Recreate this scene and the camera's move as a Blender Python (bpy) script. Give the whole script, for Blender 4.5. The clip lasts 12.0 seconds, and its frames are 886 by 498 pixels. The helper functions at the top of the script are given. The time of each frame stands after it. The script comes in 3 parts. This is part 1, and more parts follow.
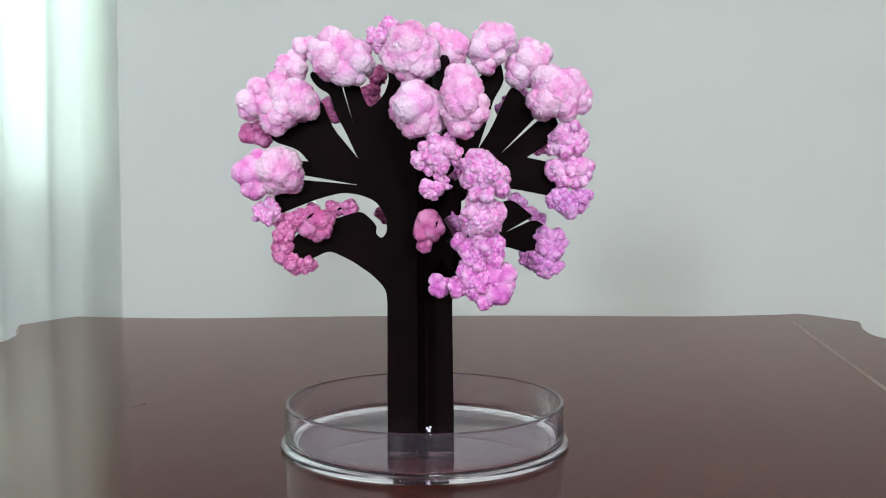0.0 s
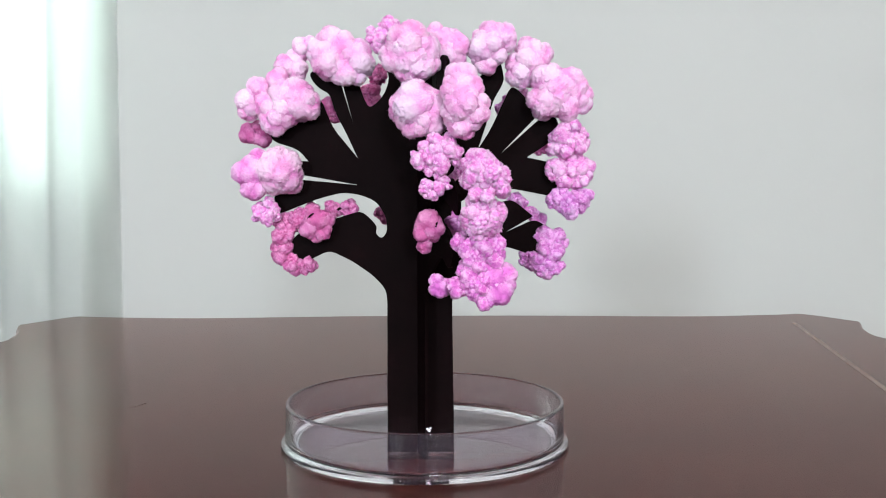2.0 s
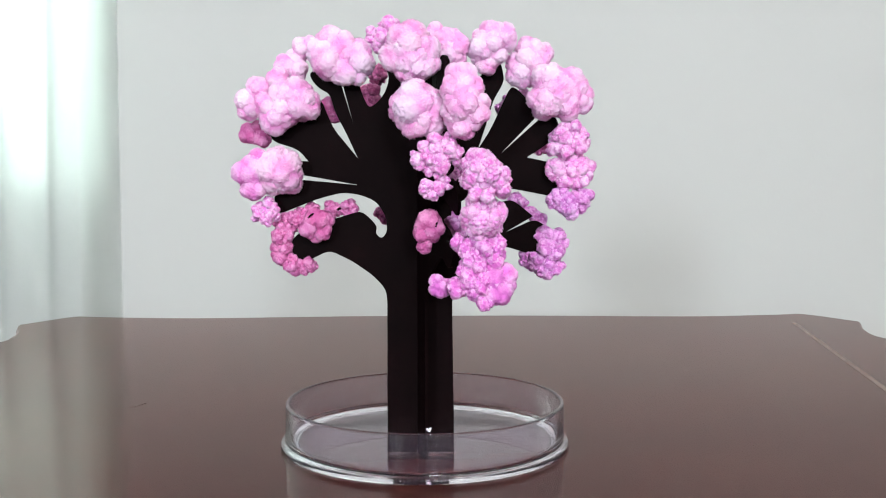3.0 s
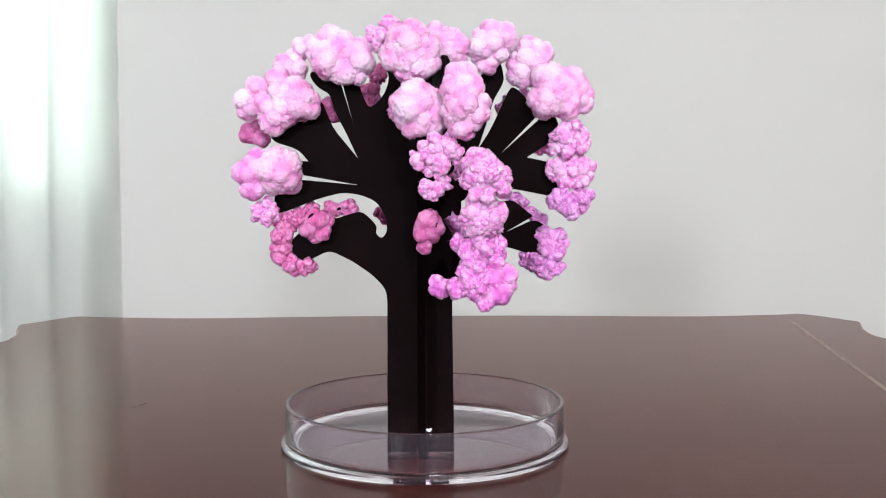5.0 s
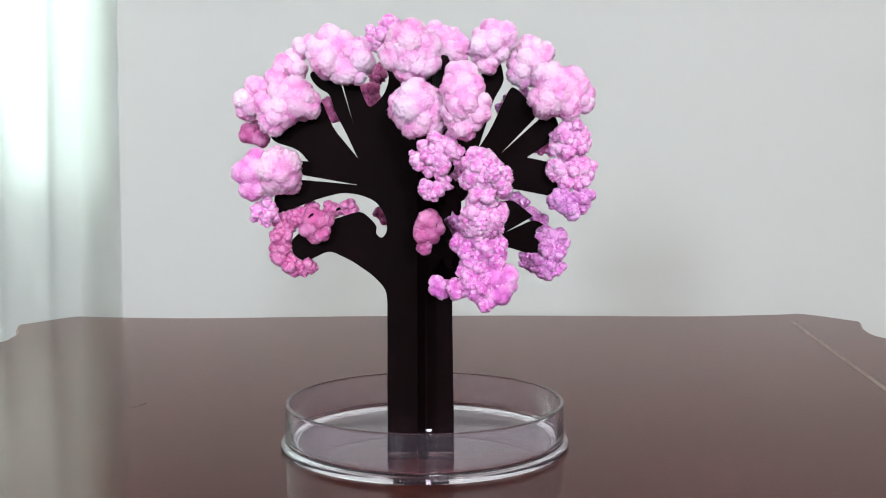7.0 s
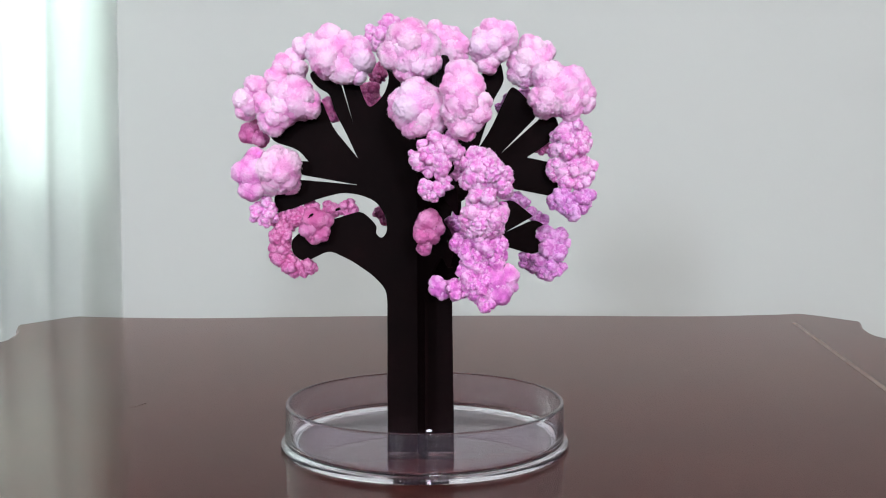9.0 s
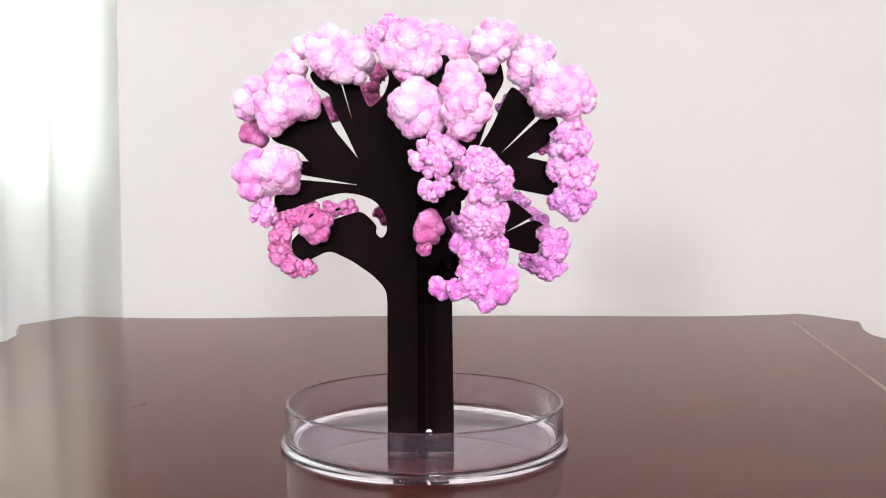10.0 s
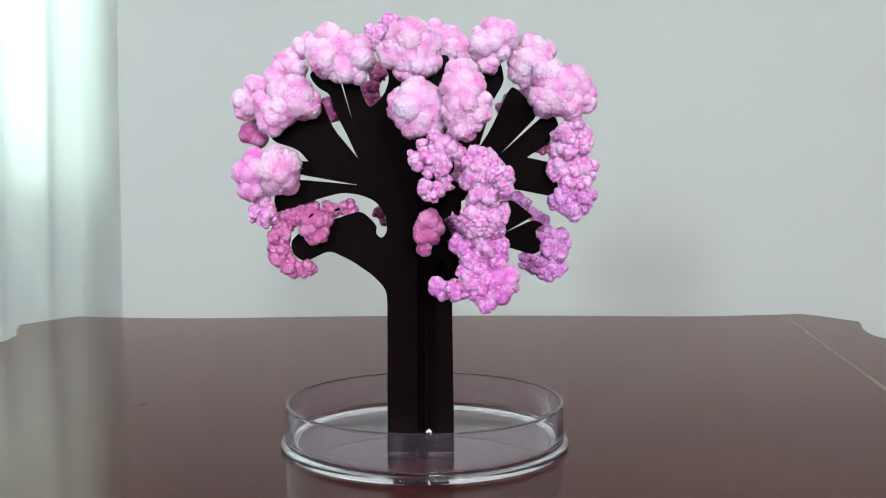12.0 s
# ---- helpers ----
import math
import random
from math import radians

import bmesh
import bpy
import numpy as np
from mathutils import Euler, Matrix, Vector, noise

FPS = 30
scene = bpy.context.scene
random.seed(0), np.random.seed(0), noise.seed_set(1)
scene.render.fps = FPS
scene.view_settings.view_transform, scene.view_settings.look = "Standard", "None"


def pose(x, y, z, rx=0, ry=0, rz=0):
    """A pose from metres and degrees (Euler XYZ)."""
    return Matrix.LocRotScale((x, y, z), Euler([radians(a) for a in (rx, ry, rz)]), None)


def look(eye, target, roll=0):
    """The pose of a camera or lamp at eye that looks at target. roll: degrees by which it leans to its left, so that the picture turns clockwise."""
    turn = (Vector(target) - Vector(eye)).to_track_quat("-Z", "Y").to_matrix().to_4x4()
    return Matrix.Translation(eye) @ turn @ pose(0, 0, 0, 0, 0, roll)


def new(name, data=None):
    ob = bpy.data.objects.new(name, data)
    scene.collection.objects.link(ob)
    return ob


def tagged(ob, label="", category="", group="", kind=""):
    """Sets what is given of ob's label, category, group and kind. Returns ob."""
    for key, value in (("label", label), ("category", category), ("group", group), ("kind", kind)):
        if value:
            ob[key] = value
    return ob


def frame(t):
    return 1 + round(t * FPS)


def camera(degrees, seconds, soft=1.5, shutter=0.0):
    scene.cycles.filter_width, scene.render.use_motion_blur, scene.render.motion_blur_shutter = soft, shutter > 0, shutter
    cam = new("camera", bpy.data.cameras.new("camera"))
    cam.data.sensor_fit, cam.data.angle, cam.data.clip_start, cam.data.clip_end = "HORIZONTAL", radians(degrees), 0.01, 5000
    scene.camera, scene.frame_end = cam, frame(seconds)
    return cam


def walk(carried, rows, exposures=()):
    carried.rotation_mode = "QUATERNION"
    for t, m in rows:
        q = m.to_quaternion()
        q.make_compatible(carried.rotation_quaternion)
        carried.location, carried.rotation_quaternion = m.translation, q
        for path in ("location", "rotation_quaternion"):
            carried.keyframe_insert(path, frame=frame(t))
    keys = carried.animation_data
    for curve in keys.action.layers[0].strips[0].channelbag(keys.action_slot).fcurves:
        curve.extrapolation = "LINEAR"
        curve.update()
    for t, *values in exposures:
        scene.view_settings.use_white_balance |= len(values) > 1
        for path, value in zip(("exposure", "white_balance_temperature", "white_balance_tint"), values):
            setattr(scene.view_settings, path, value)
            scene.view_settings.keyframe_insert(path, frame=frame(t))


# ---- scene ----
from mathutils import geometry

# ---- camera: a fixed webcam on the table, about 29 cm from the dish ----
cam = camera(52.2, 12.0, soft=1.0)
VIEW = pose(0, -0.2889, 0.0792, 90 - 3.36, 0, 0)
EXPOSURES = [
    (0.0, -0.24, 6340, 4), (0.5, -0.21, 6340, 4), (1.5, -0.06, 6390, 8), (2.0, -0.02, 6390, 8), (2.5, 0.01, 6390, 8), (3.2, 0.04, 6440, 8), (4.8, 0.03, 6490, 11), (5.0, 0.07, 6590, 13), (5.25, 0.23, 6790, 18), (5.5, 0.23, 6790, 18),
    (5.8, 0.09, 6590, 13), (6.0, 0.02, 6440, 11), (6.5, -0.04, 6440, 9), (7.2, -0.04, 6440, 10), (9.0, -0.15, 6340, 9), (9.4, -0.12, 6340, 9), (9.7, 0.03, 6440, 11), (10.0, 0.31, 6890, 20),
    (10.3, 0.53, 7190, 29), (10.6, 0.41, 7090, 26), (10.9, 0.09, 6590, 13), (11.2, -0.14, 6290, 6), (12.0, -0.19, 6240, 4)]
walk(cam, [(0.0, VIEW), (12.0, VIEW)], EXPOSURES)

# ---- daylight: an overcast sky, and the light of two windows ----
world = bpy.data.worlds.new("overcast_sky")
scene.world = world
world.use_nodes = True
sky = world.node_tree.nodes.new("ShaderNodeTexSky")
sky.sky_type, sky.sun_disc, sky.sun_elevation, sky.sun_rotation = "NISHITA", False, radians(40), radians(-60)
world.node_tree.links.new(sky.outputs["Color"], world.node_tree.nodes["Background"].inputs["Color"])
world.node_tree.nodes["Background"].inputs["Strength"].default_value = 0.03


def window_light(name, m, width, height, watts, colour):
    lamp = bpy.data.lights.new(name, "AREA")
    lamp.shape, lamp.size, lamp.size_y, lamp.energy, lamp.color = "RECTANGLE", width, height, watts, colour
    ob = new(name, lamp)
    ob.matrix_world = m
    return ob


# room: inner faces of the walls, in metres; the tabletop is at z = 0
X0, X1, Y0, Y1, Z0, Z1, THICK = -1.5, 1.7, -2.4, 0.62, -0.74, 1.90, 0.14
# openings, as x and z: the curtained window in the far wall, and a wide high one and two small low ones in the wall behind the camera
FAR_WIN = (-1.25, -0.364, 0.12, 1.45)
NEAR_WIN = (-0.05, 1.50, 0.98, 1.75)
SIDE_WINS = [(-0.96, -0.70, 0.24, 0.66), (0.28, 0.48, 0.28, 0.66)]
COOL, WARM = (0.88, 0.99, 1.08), (1.0, 0.945, 0.955)
for label, (a0, a1, h0, h1), y, watts, colour in (("daylight_far", (-1.25, -0.364, 0.20, 1.45), Y1 + THICK + 0.03, 36.0, (0.78, 1.0, 0.94)), ("daylight_near", NEAR_WIN, Y0 - THICK - 0.02, 48.0, WARM),
                                                  ("daylight_low", SIDE_WINS[0], Y0 - THICK - 0.02, 36.0, COOL), ("daylight_low", SIDE_WINS[1], Y0 - THICK - 0.02, 24.0, COOL)):
    mid = Vector(((a0 + a1) / 2, y, (h0 + h1) / 2))
    window_light(label, look(mid, (mid.x, 0, mid.z)), a1 - a0 - 0.02, h1 - h0 - 0.02, watts, colour)


# ---- materials ----
def material(name, rough=0.5, metal=0.0):
    mat = bpy.data.materials.new(name)
    mat.use_nodes = True
    bsdf = mat.node_tree.nodes["Principled BSDF"]
    bsdf.inputs["Roughness"].default_value, bsdf.inputs["Metallic"].default_value = rough, metal
    return mat, mat.node_tree, bsdf


def add(tree, kind, **values):
    node = tree.nodes.new(kind)
    for key, value in values.items():
        node.inputs[key.replace("_", " ")].default_value = value
    return node


def coords(tree, scale=(1, 1, 1), kind="Object"):
    src, mp = tree.nodes.new("ShaderNodeTexCoord"), tree.nodes.new("ShaderNodeMapping")
    mp.inputs["Scale"].default_value = scale
    tree.links.new(src.outputs[kind], mp.inputs["Vector"])
    return mp.outputs["Vector"]


def noise_of(tree, vec, scale, detail=4.0, rough=0.55):
    n = add(tree, "ShaderNodeTexNoise", Scale=scale, Detail=detail, Roughness=rough)
    tree.links.new(vec, n.inputs["Vector"])
    return n.outputs["Fac"]


def ramp(tree, fac, stops):
    r = tree.nodes.new("ShaderNodeValToRGB")
    els = r.color_ramp.elements
    while len(els) < len(stops):
        els.new(0.5)
    for el, (p, col) in zip(els, stops):
        el.position, el.color = p, (*col, 1)
    tree.links.new(fac, r.inputs["Fac"])
    return r.outputs["Color"]


def blend(tree, fac, a, b, mode="MIX"):
    m = tree.nodes.new("ShaderNodeMix")
    m.data_type, m.blend_type = "RGBA", mode
    for sock, val in ((m.inputs[0], fac), (m.inputs[6], a), (m.inputs[7], b)):
        if isinstance(val, bpy.types.NodeSocket):
            tree.links.new(val, sock)
        else:
            sock.default_value = (*val, 1) if isinstance(val, tuple) else val
    return m.outputs[2]


def bump(tree, bsdf, height, strength, distance):
    b = add(tree, "ShaderNodeBump", Strength=strength, Distance=distance)
    tree.links.new(height, b.inputs["Height"])
    tree.links.new(b.outputs["Normal"], bsdf.inputs["Normal"])


def mat_plaster(name, colour, scale=1.0):
    mat, tree, bsdf = material(name, 0.85)
    vec = coords(tree)
    big = noise_of(tree, vec, 1.6 * scale, 3)
    col = ramp(tree, big, [(0.3, tuple(c * 0.95 for c in colour)), (0.7, colour)])
    tree.links.new(col, bsdf.inputs["Base Color"])
    bump(tree, bsdf, noise_of(tree, vec, 260, 5), 0.12, 0.0006)
    return mat


def mat_mahogany():
    mat, tree, bsdf = material("polished_mahogany", 0.2)
    bsdf.inputs["Specular IOR Level"].default_value = 0.0
    vec = coords(tree, (1.2, 5, 5))
    grain = noise_of(tree, vec, 7, 5, 0.55)
    fine = noise_of(tree, coords(tree, (6, 120, 120)), 12, 4, 0.7)
    col = ramp(tree, grain, [(0.25, (0.040, 0.0115, 0.0098)), (0.5, (0.060, 0.0165, 0.0140)), (0.8, (0.082, 0.0230, 0.0190))])
    col = blend(tree, 0.08, col, ramp(tree, fine, [(0.3, (0.45, 0.45, 0.45)), (0.6, (1, 1, 1))]), "MULTIPLY")
    tree.links.new(col, bsdf.inputs["Base Color"])
    wear = noise_of(tree, coords(tree), 14, 5, 0.6)
    r = add(tree, "ShaderNodeMapRange", From_Min=0.3, From_Max=0.7, To_Min=0.11, To_Max=0.17)
    tree.links.new(wear, r.inputs["Value"])
    tree.links.new(r.outputs["Result"], bsdf.inputs["Roughness"])
    bump(tree, bsdf, noise_of(tree, coords(tree), 45, 4), 0.05, 0.0004)
    varnish, shine = tree.nodes.new("ShaderNodeBsdfGlossy"), tree.nodes.new("ShaderNodeMixShader")
    varnish.inputs["Color"].default_value = (0.95, 0.835, 0.81, 1)
    tree.links.new(r.outputs["Result"], varnish.inputs["Roughness"])
    tree.links.new(add(tree, "ShaderNodeFresnel", IOR=1.217).outputs["Fac"], shine.inputs["Fac"])
    tree.links.new(bsdf.outputs["BSDF"], shine.inputs[1])
    tree.links.new(varnish.outputs["BSDF"], shine.inputs[2])
    tree.links.new(shine.outputs["Shader"], tree.nodes["Material Output"].inputs["Surface"])
    return mat


def mat_card():
    mat, tree, bsdf = material("dark_brown_card", 0.55)
    vec = coords(tree)
    blot = noise_of(tree, vec, 70, 4)
    bsdf.inputs["Specular IOR Level"].default_value = 0.025
    col = ramp(tree, blot, [(0.3, (0.0030, 0.0012, 0.0013)), (0.6, (0.0046, 0.0015, 0.0018)), (0.85, (0.0105, 0.0028, 0.0036))])
    tree.links.new(col, bsdf.inputs["Base Color"])
    bump(tree, bsdf, noise_of(tree, vec, 1800, 4), 0.2, 0.0002)
    return mat


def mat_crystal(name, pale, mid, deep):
    """Soft powdery crystals: hollows painted deeper pink for dye and bounced light, tips palest."""
    mat, tree, bsdf = material(name, 0.8)
    vec = coords(tree, kind="Object")
    info = tree.nodes.new("ShaderNodeObjectInfo")
    shift = tree.nodes.new("ShaderNodeVectorMath")
    shift.operation = "ADD"
    tree.links.new(vec, shift.inputs[0])
    far = add(tree, "ShaderNodeMath")
    far.operation = "MULTIPLY"
    far.inputs[1].default_value = 61.0
    tree.links.new(info.outputs["Random"], far.inputs[0])
    tree.links.new(far.outputs["Value"], shift.inputs[1])
    patches = noise_of(tree, shift.outputs["Vector"], 1.0, 2, 0.5)
    skin_node = tree.nodes.new("ShaderNodeAttribute")
    skin_node.attribute_name = "skin_radius"
    tip_paleness = add(tree, "ShaderNodeMapRange", From_Min=0.84, From_Max=1.08, To_Min=0.0, To_Max=0.68)
    tree.links.new(skin_node.outputs["Fac"], tip_paleness.inputs["Value"])
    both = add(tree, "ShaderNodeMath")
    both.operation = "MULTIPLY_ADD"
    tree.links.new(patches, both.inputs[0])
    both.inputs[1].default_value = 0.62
    tree.links.new(tip_paleness.outputs["Result"], both.inputs[2])
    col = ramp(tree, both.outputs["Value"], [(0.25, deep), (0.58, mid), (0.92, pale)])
    tint = ramp(tree, info.outputs["Random"], [(0.0, (1.0, 0.93, 0.97)), (0.5, (1.0, 1.0, 1.0)), (1.0, (0.96, 0.98, 1.0))])
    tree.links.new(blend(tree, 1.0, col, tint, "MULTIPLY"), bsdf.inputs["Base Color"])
    # light spreads under the skin of the thin crystals
    bsdf.subsurface_method = "BURLEY"
    bsdf.inputs["Subsurface Weight"].default_value, bsdf.inputs["Subsurface Scale"].default_value = 0.5, 0.00045
    bsdf.inputs["Subsurface Radius"].default_value = (1.0, 0.62, 0.92)
    bsdf.inputs["Specular IOR Level"].default_value = 0.08
    bump(tree, bsdf, noise_of(tree, vec, 30, 4, 0.7), 0.18, 0.0004)
    return mat


def mat_clear_plastic():
    """Clear polystyrene with a faint milky lavender haze painted on."""
    mat, tree, bsdf = material("clear_polystyrene", 0.03)
    bsdf.inputs["Base Color"].default_value = (0.962, 0.932, 0.985, 1)
    bsdf.inputs["Transmission Weight"].default_value, bsdf.inputs["IOR"].default_value = 1.0, 1.33
    mottle = noise_of(tree, coords(tree), 90, 4)
    r = add(tree, "ShaderNodeMapRange", From_Min=0.45, From_Max=0.75, To_Min=0.0, To_Max=0.035)
    tree.links.new(mottle, r.inputs["Value"])
    tree.links.new(r.outputs["Result"], bsdf.inputs["Roughness"])
    haze = tree.nodes.new("ShaderNodeBsdfDiffuse")
    haze.inputs["Color"].default_value = (0.74, 0.62, 0.84, 1)
    amount = add(tree, "ShaderNodeMapRange", From_Min=0.35, From_Max=0.7, To_Min=0.003, To_Max=0.010)
    tree.links.new(mottle, amount.inputs["Value"])
    # painted haze for light caught in the side wall, thinning over the dish floor
    flat = tree.nodes.new("ShaderNodeVectorMath")
    flat.operation = "LENGTH"
    tree.links.new(coords(tree, (1, 1, 0)), flat.inputs[0])
    rim = add(tree, "ShaderNodeMapRange", From_Min=0.0405, From_Max=0.0432, To_Min=0.05, To_Max=1.5)
    tree.links.new(flat.outputs["Value"], rim.inputs["Value"])
    total = add(tree, "ShaderNodeMath")
    total.operation = "MULTIPLY"
    tree.links.new(amount.outputs["Result"], total.inputs[0])
    tree.links.new(rim.outputs["Result"], total.inputs[1])
    mix = tree.nodes.new("ShaderNodeMixShader")
    tree.links.new(total.outputs["Value"], mix.inputs["Fac"])
    tree.links.new(bsdf.outputs["BSDF"], mix.inputs[1])
    tree.links.new(haze.outputs["BSDF"], mix.inputs[2])
    tree.links.new(mix.outputs["Shader"], tree.nodes["Material Output"].inputs["Surface"])
    return mat


def mat_sheer():
    mat, tree, bsdf = material("sheer_curtain_cloth", 0.9)
    vec = coords(tree, (400, 400, 400))
    weave = noise_of(tree, vec, 3, 3)
    col = ramp(tree, weave, [(0.3, (0.77, 0.785, 0.765)), (0.7, (0.80, 0.81, 0.79))])
    tree.links.new(col, bsdf.inputs["Base Color"])
    trans = tree.nodes.new("ShaderNodeBsdfTranslucent")
    tree.links.new(col, trans.inputs["Color"])
    mix = tree.nodes.new("ShaderNodeMixShader")
    mix.inputs["Fac"].default_value = 0.23
    out = tree.nodes["Material Output"]
    tree.links.new(bsdf.outputs["BSDF"], mix.inputs[1])
    tree.links.new(trans.outputs["BSDF"], mix.inputs[2])
    # the open weave lets a little light straight through
    clear = tree.nodes.new("ShaderNodeBsdfTransparent")
    weave_mix = tree.nodes.new("ShaderNodeMixShader")
    weave_mix.inputs["Fac"].default_value = 0.03
    tree.links.new(mix.outputs["Shader"], weave_mix.inputs[1])
    tree.links.new(clear.outputs["BSDF"], weave_mix.inputs[2])
    tree.links.new(weave_mix.outputs["Shader"], out.inputs["Surface"])
    return mat


def mat_inlay():
    mat, tree, bsdf = material("sheen_tinted_inlay", 0.24)
    bsdf.inputs["Specular IOR Level"].default_value = 0.08
    grain = noise_of(tree, coords(tree, (20, 2, 20)), 9, 4)
    # the reflection on the polished top is put into this base colour
    tree.links.new(ramp(tree, grain, [(0.3, (0.185, 0.120, 0.100)), (0.7, (0.215, 0.142, 0.118))]), bsdf.inputs["Base Color"])
    return mat


WALL = mat_plaster("painted_plaster", (0.535, 0.535, 0.515))
CEILING = mat_plaster("white_ceiling_paint", (0.8, 0.8, 0.79))
FLOOR = mat_plaster("beige_floor_tile", (0.36, 0.31, 0.26))
TRIM = mat_plaster("white_gloss_paint", (0.78, 0.78, 0.76), 3)
WOOD = mat_mahogany()
CARD = mat_card()
PLASTIC = mat_clear_plastic()
SHEER = mat_sheer()
INLAY = mat_inlay()
# scratch colour lightened to include the reflection of the top around it
SCRATCH = mat_plaster("sheen_tinted_scratch", (0.105, 0.072, 0.064), 40)
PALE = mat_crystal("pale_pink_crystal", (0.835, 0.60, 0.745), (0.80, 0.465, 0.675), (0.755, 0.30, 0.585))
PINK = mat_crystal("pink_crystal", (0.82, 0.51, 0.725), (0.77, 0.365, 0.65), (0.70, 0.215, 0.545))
# deeper dye plus the shade of the crown, painted as darker magenta
DEEP_SHADED = mat_crystal("shaded_magenta_crystal", (0.69, 0.275, 0.49), (0.60, 0.175, 0.38), (0.50, 0.11, 0.29))
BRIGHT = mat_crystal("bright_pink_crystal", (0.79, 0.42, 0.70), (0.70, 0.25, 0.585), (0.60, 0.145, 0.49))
# filler for the seams: bounced pink light and dye painted as one colour
SEAM = mat_crystal("seam_filler_pink", (0.80, 0.46, 0.675), (0.775, 0.37, 0.625), (0.72, 0.25, 0.55))
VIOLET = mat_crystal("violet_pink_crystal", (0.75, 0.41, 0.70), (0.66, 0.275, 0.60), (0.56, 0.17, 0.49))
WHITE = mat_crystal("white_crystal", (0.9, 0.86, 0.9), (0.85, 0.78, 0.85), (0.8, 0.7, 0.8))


# ---- mesh tools ----
def mesh_of(name, bm, mat, smooth=False):
    me = bpy.data.meshes.new(name)
    bm.normal_update()
    bm.to_mesh(me)
    bm.free()
    me.materials.append(mat)
    if smooth:
        me.shade_smooth()
    return me


def part(name, bm, mat, parent=None, label="", smooth=False):
    ob = new(name, mesh_of(name, bm, mat, smooth))
    ob.parent = parent
    return tagged(ob, label)


def box(bm, x0, x1, y0, y1, z0, z1, bevel=0.0):
    m = Matrix.LocRotScale(((x0 + x1) / 2, (y0 + y1) / 2, (z0 + z1) / 2), None, (x1 - x0, y1 - y0, z1 - z0))
    made = bmesh.ops.create_cube(bm, size=1, matrix=m)
    if bevel:
        edges = list({e for v in made["verts"] for e in v.link_edges})
        bmesh.ops.bevel(bm, geom=edges, offset=bevel, segments=2, affect="EDGES", profile=0.6)
    return bm


def lathe(bm, profile, steps):
    """Turns a closed profile of (radius, height) about the z axis."""
    rings = [[bm.verts.new((r * math.cos(2 * math.pi * k / steps), r * math.sin(2 * math.pi * k / steps), z)) for k in range(steps)]
             if r > 1e-6 else [bm.verts.new((0, 0, z))] for r, z in profile]
    for a, b in zip(rings, rings[1:]):
        for k in range(steps):
            n = (k + 1) % steps
            ring = [a[k % len(a)], a[n % len(a)], b[n % len(b)], b[k % len(b)]]
            face = [v for i, v in enumerate(ring) if v not in ring[:i]]
            if len(face) > 2:
                bm.faces.new(face)
    bmesh.ops.recalc_face_normals(bm, faces=bm.faces)
    return bm


def smooth_path(points, per=4):
    """A closed Catmull-Rom curve through 2D points; sharp turns stay sharp enough."""
    out, n = [], len(points)
    for i in range(n):
        p0, p1, p2, p3 = (Vector(points[(i + k) % n]) for k in (-1, 0, 1, 2))
        for s in range(per):
            t = s / per
            out.append(0.5 * (2 * p1 + (p2 - p0) * t + (2 * p0 - 5 * p1 + 4 * p2 - p3) * t * t + (3 * p1 - p0 - 3 * p2 + p3) * t ** 3))
    return out


def slab(bm, outline, z0, z1):
    """A flat prism over a 2D outline."""
    low, high = ([bm.verts.new((p[0], p[1], z)) for p in outline] for z in (z0, z1))
    n = len(outline)
    bm.faces.new(high), bm.faces.new(low[::-1])
    for i in range(n):
        bm.faces.new((low[i], low[(i + 1) % n], high[(i + 1) % n], high[i]))
    bmesh.ops.recalc_face_normals(bm, faces=bm.faces)
    return bm


# ---- the room ----
def wall_with_openings(name, y0, y1, holes):
    """A wall along x, cut into upright strips at the sides of its openings."""
    bm = bmesh.new()
    cuts = sorted({X0 - THICK, X1 + THICK, *(x for hole in holes for x in hole[:2])})
    for a, b in zip(cuts, cuts[1:]):
        foot = Z0
        for _, _, h0, h1 in sorted((h for h in holes if h[0] < (a + b) / 2 < h[1]), key=lambda h: h[2]):
            box(bm, a, b, y0, y1, foot, h0)
            foot = h1
        box(bm, a, b, y0, y1, foot, Z1)
    bmesh.ops.remove_doubles(bm, verts=bm.verts, dist=1e-5)
    return tagged(part(name, bm, WALL), "plain off-white painted plaster wall with a window opening", "wall", kind="structure")


def build_room():
    wall_with_openings("wall_north", Y1, Y1 + THICK, [FAR_WIN])
    wall_with_openings("wall_south", Y0 - THICK, Y0, [NEAR_WIN, *SIDE_WINS])
    for name, b in (("wall_east", (X1, X1 + THICK, Y0, Y1, Z0, Z1)), ("wall_west", (X0 - THICK, X0, Y0, Y1, Z0, Z1))):
        tagged(part(name, box(bmesh.new(), *b), WALL), "plain off-white painted plaster wall", "wall", kind="structure")
    tagged(part("floor", box(bmesh.new(), X0 - THICK, X1 + THICK, Y0 - THICK, Y1 + THICK, Z0 - 0.1, Z0), FLOOR), "plain beige floor under the table", "floor", kind="structure")
    tagged(part("ceiling", box(bmesh.new(), X0 - THICK, X1 + THICK, Y0 - THICK, Y1 + THICK, Z1, Z1 + 0.1), CEILING), "plain white ceiling", "ceiling", kind="structure")


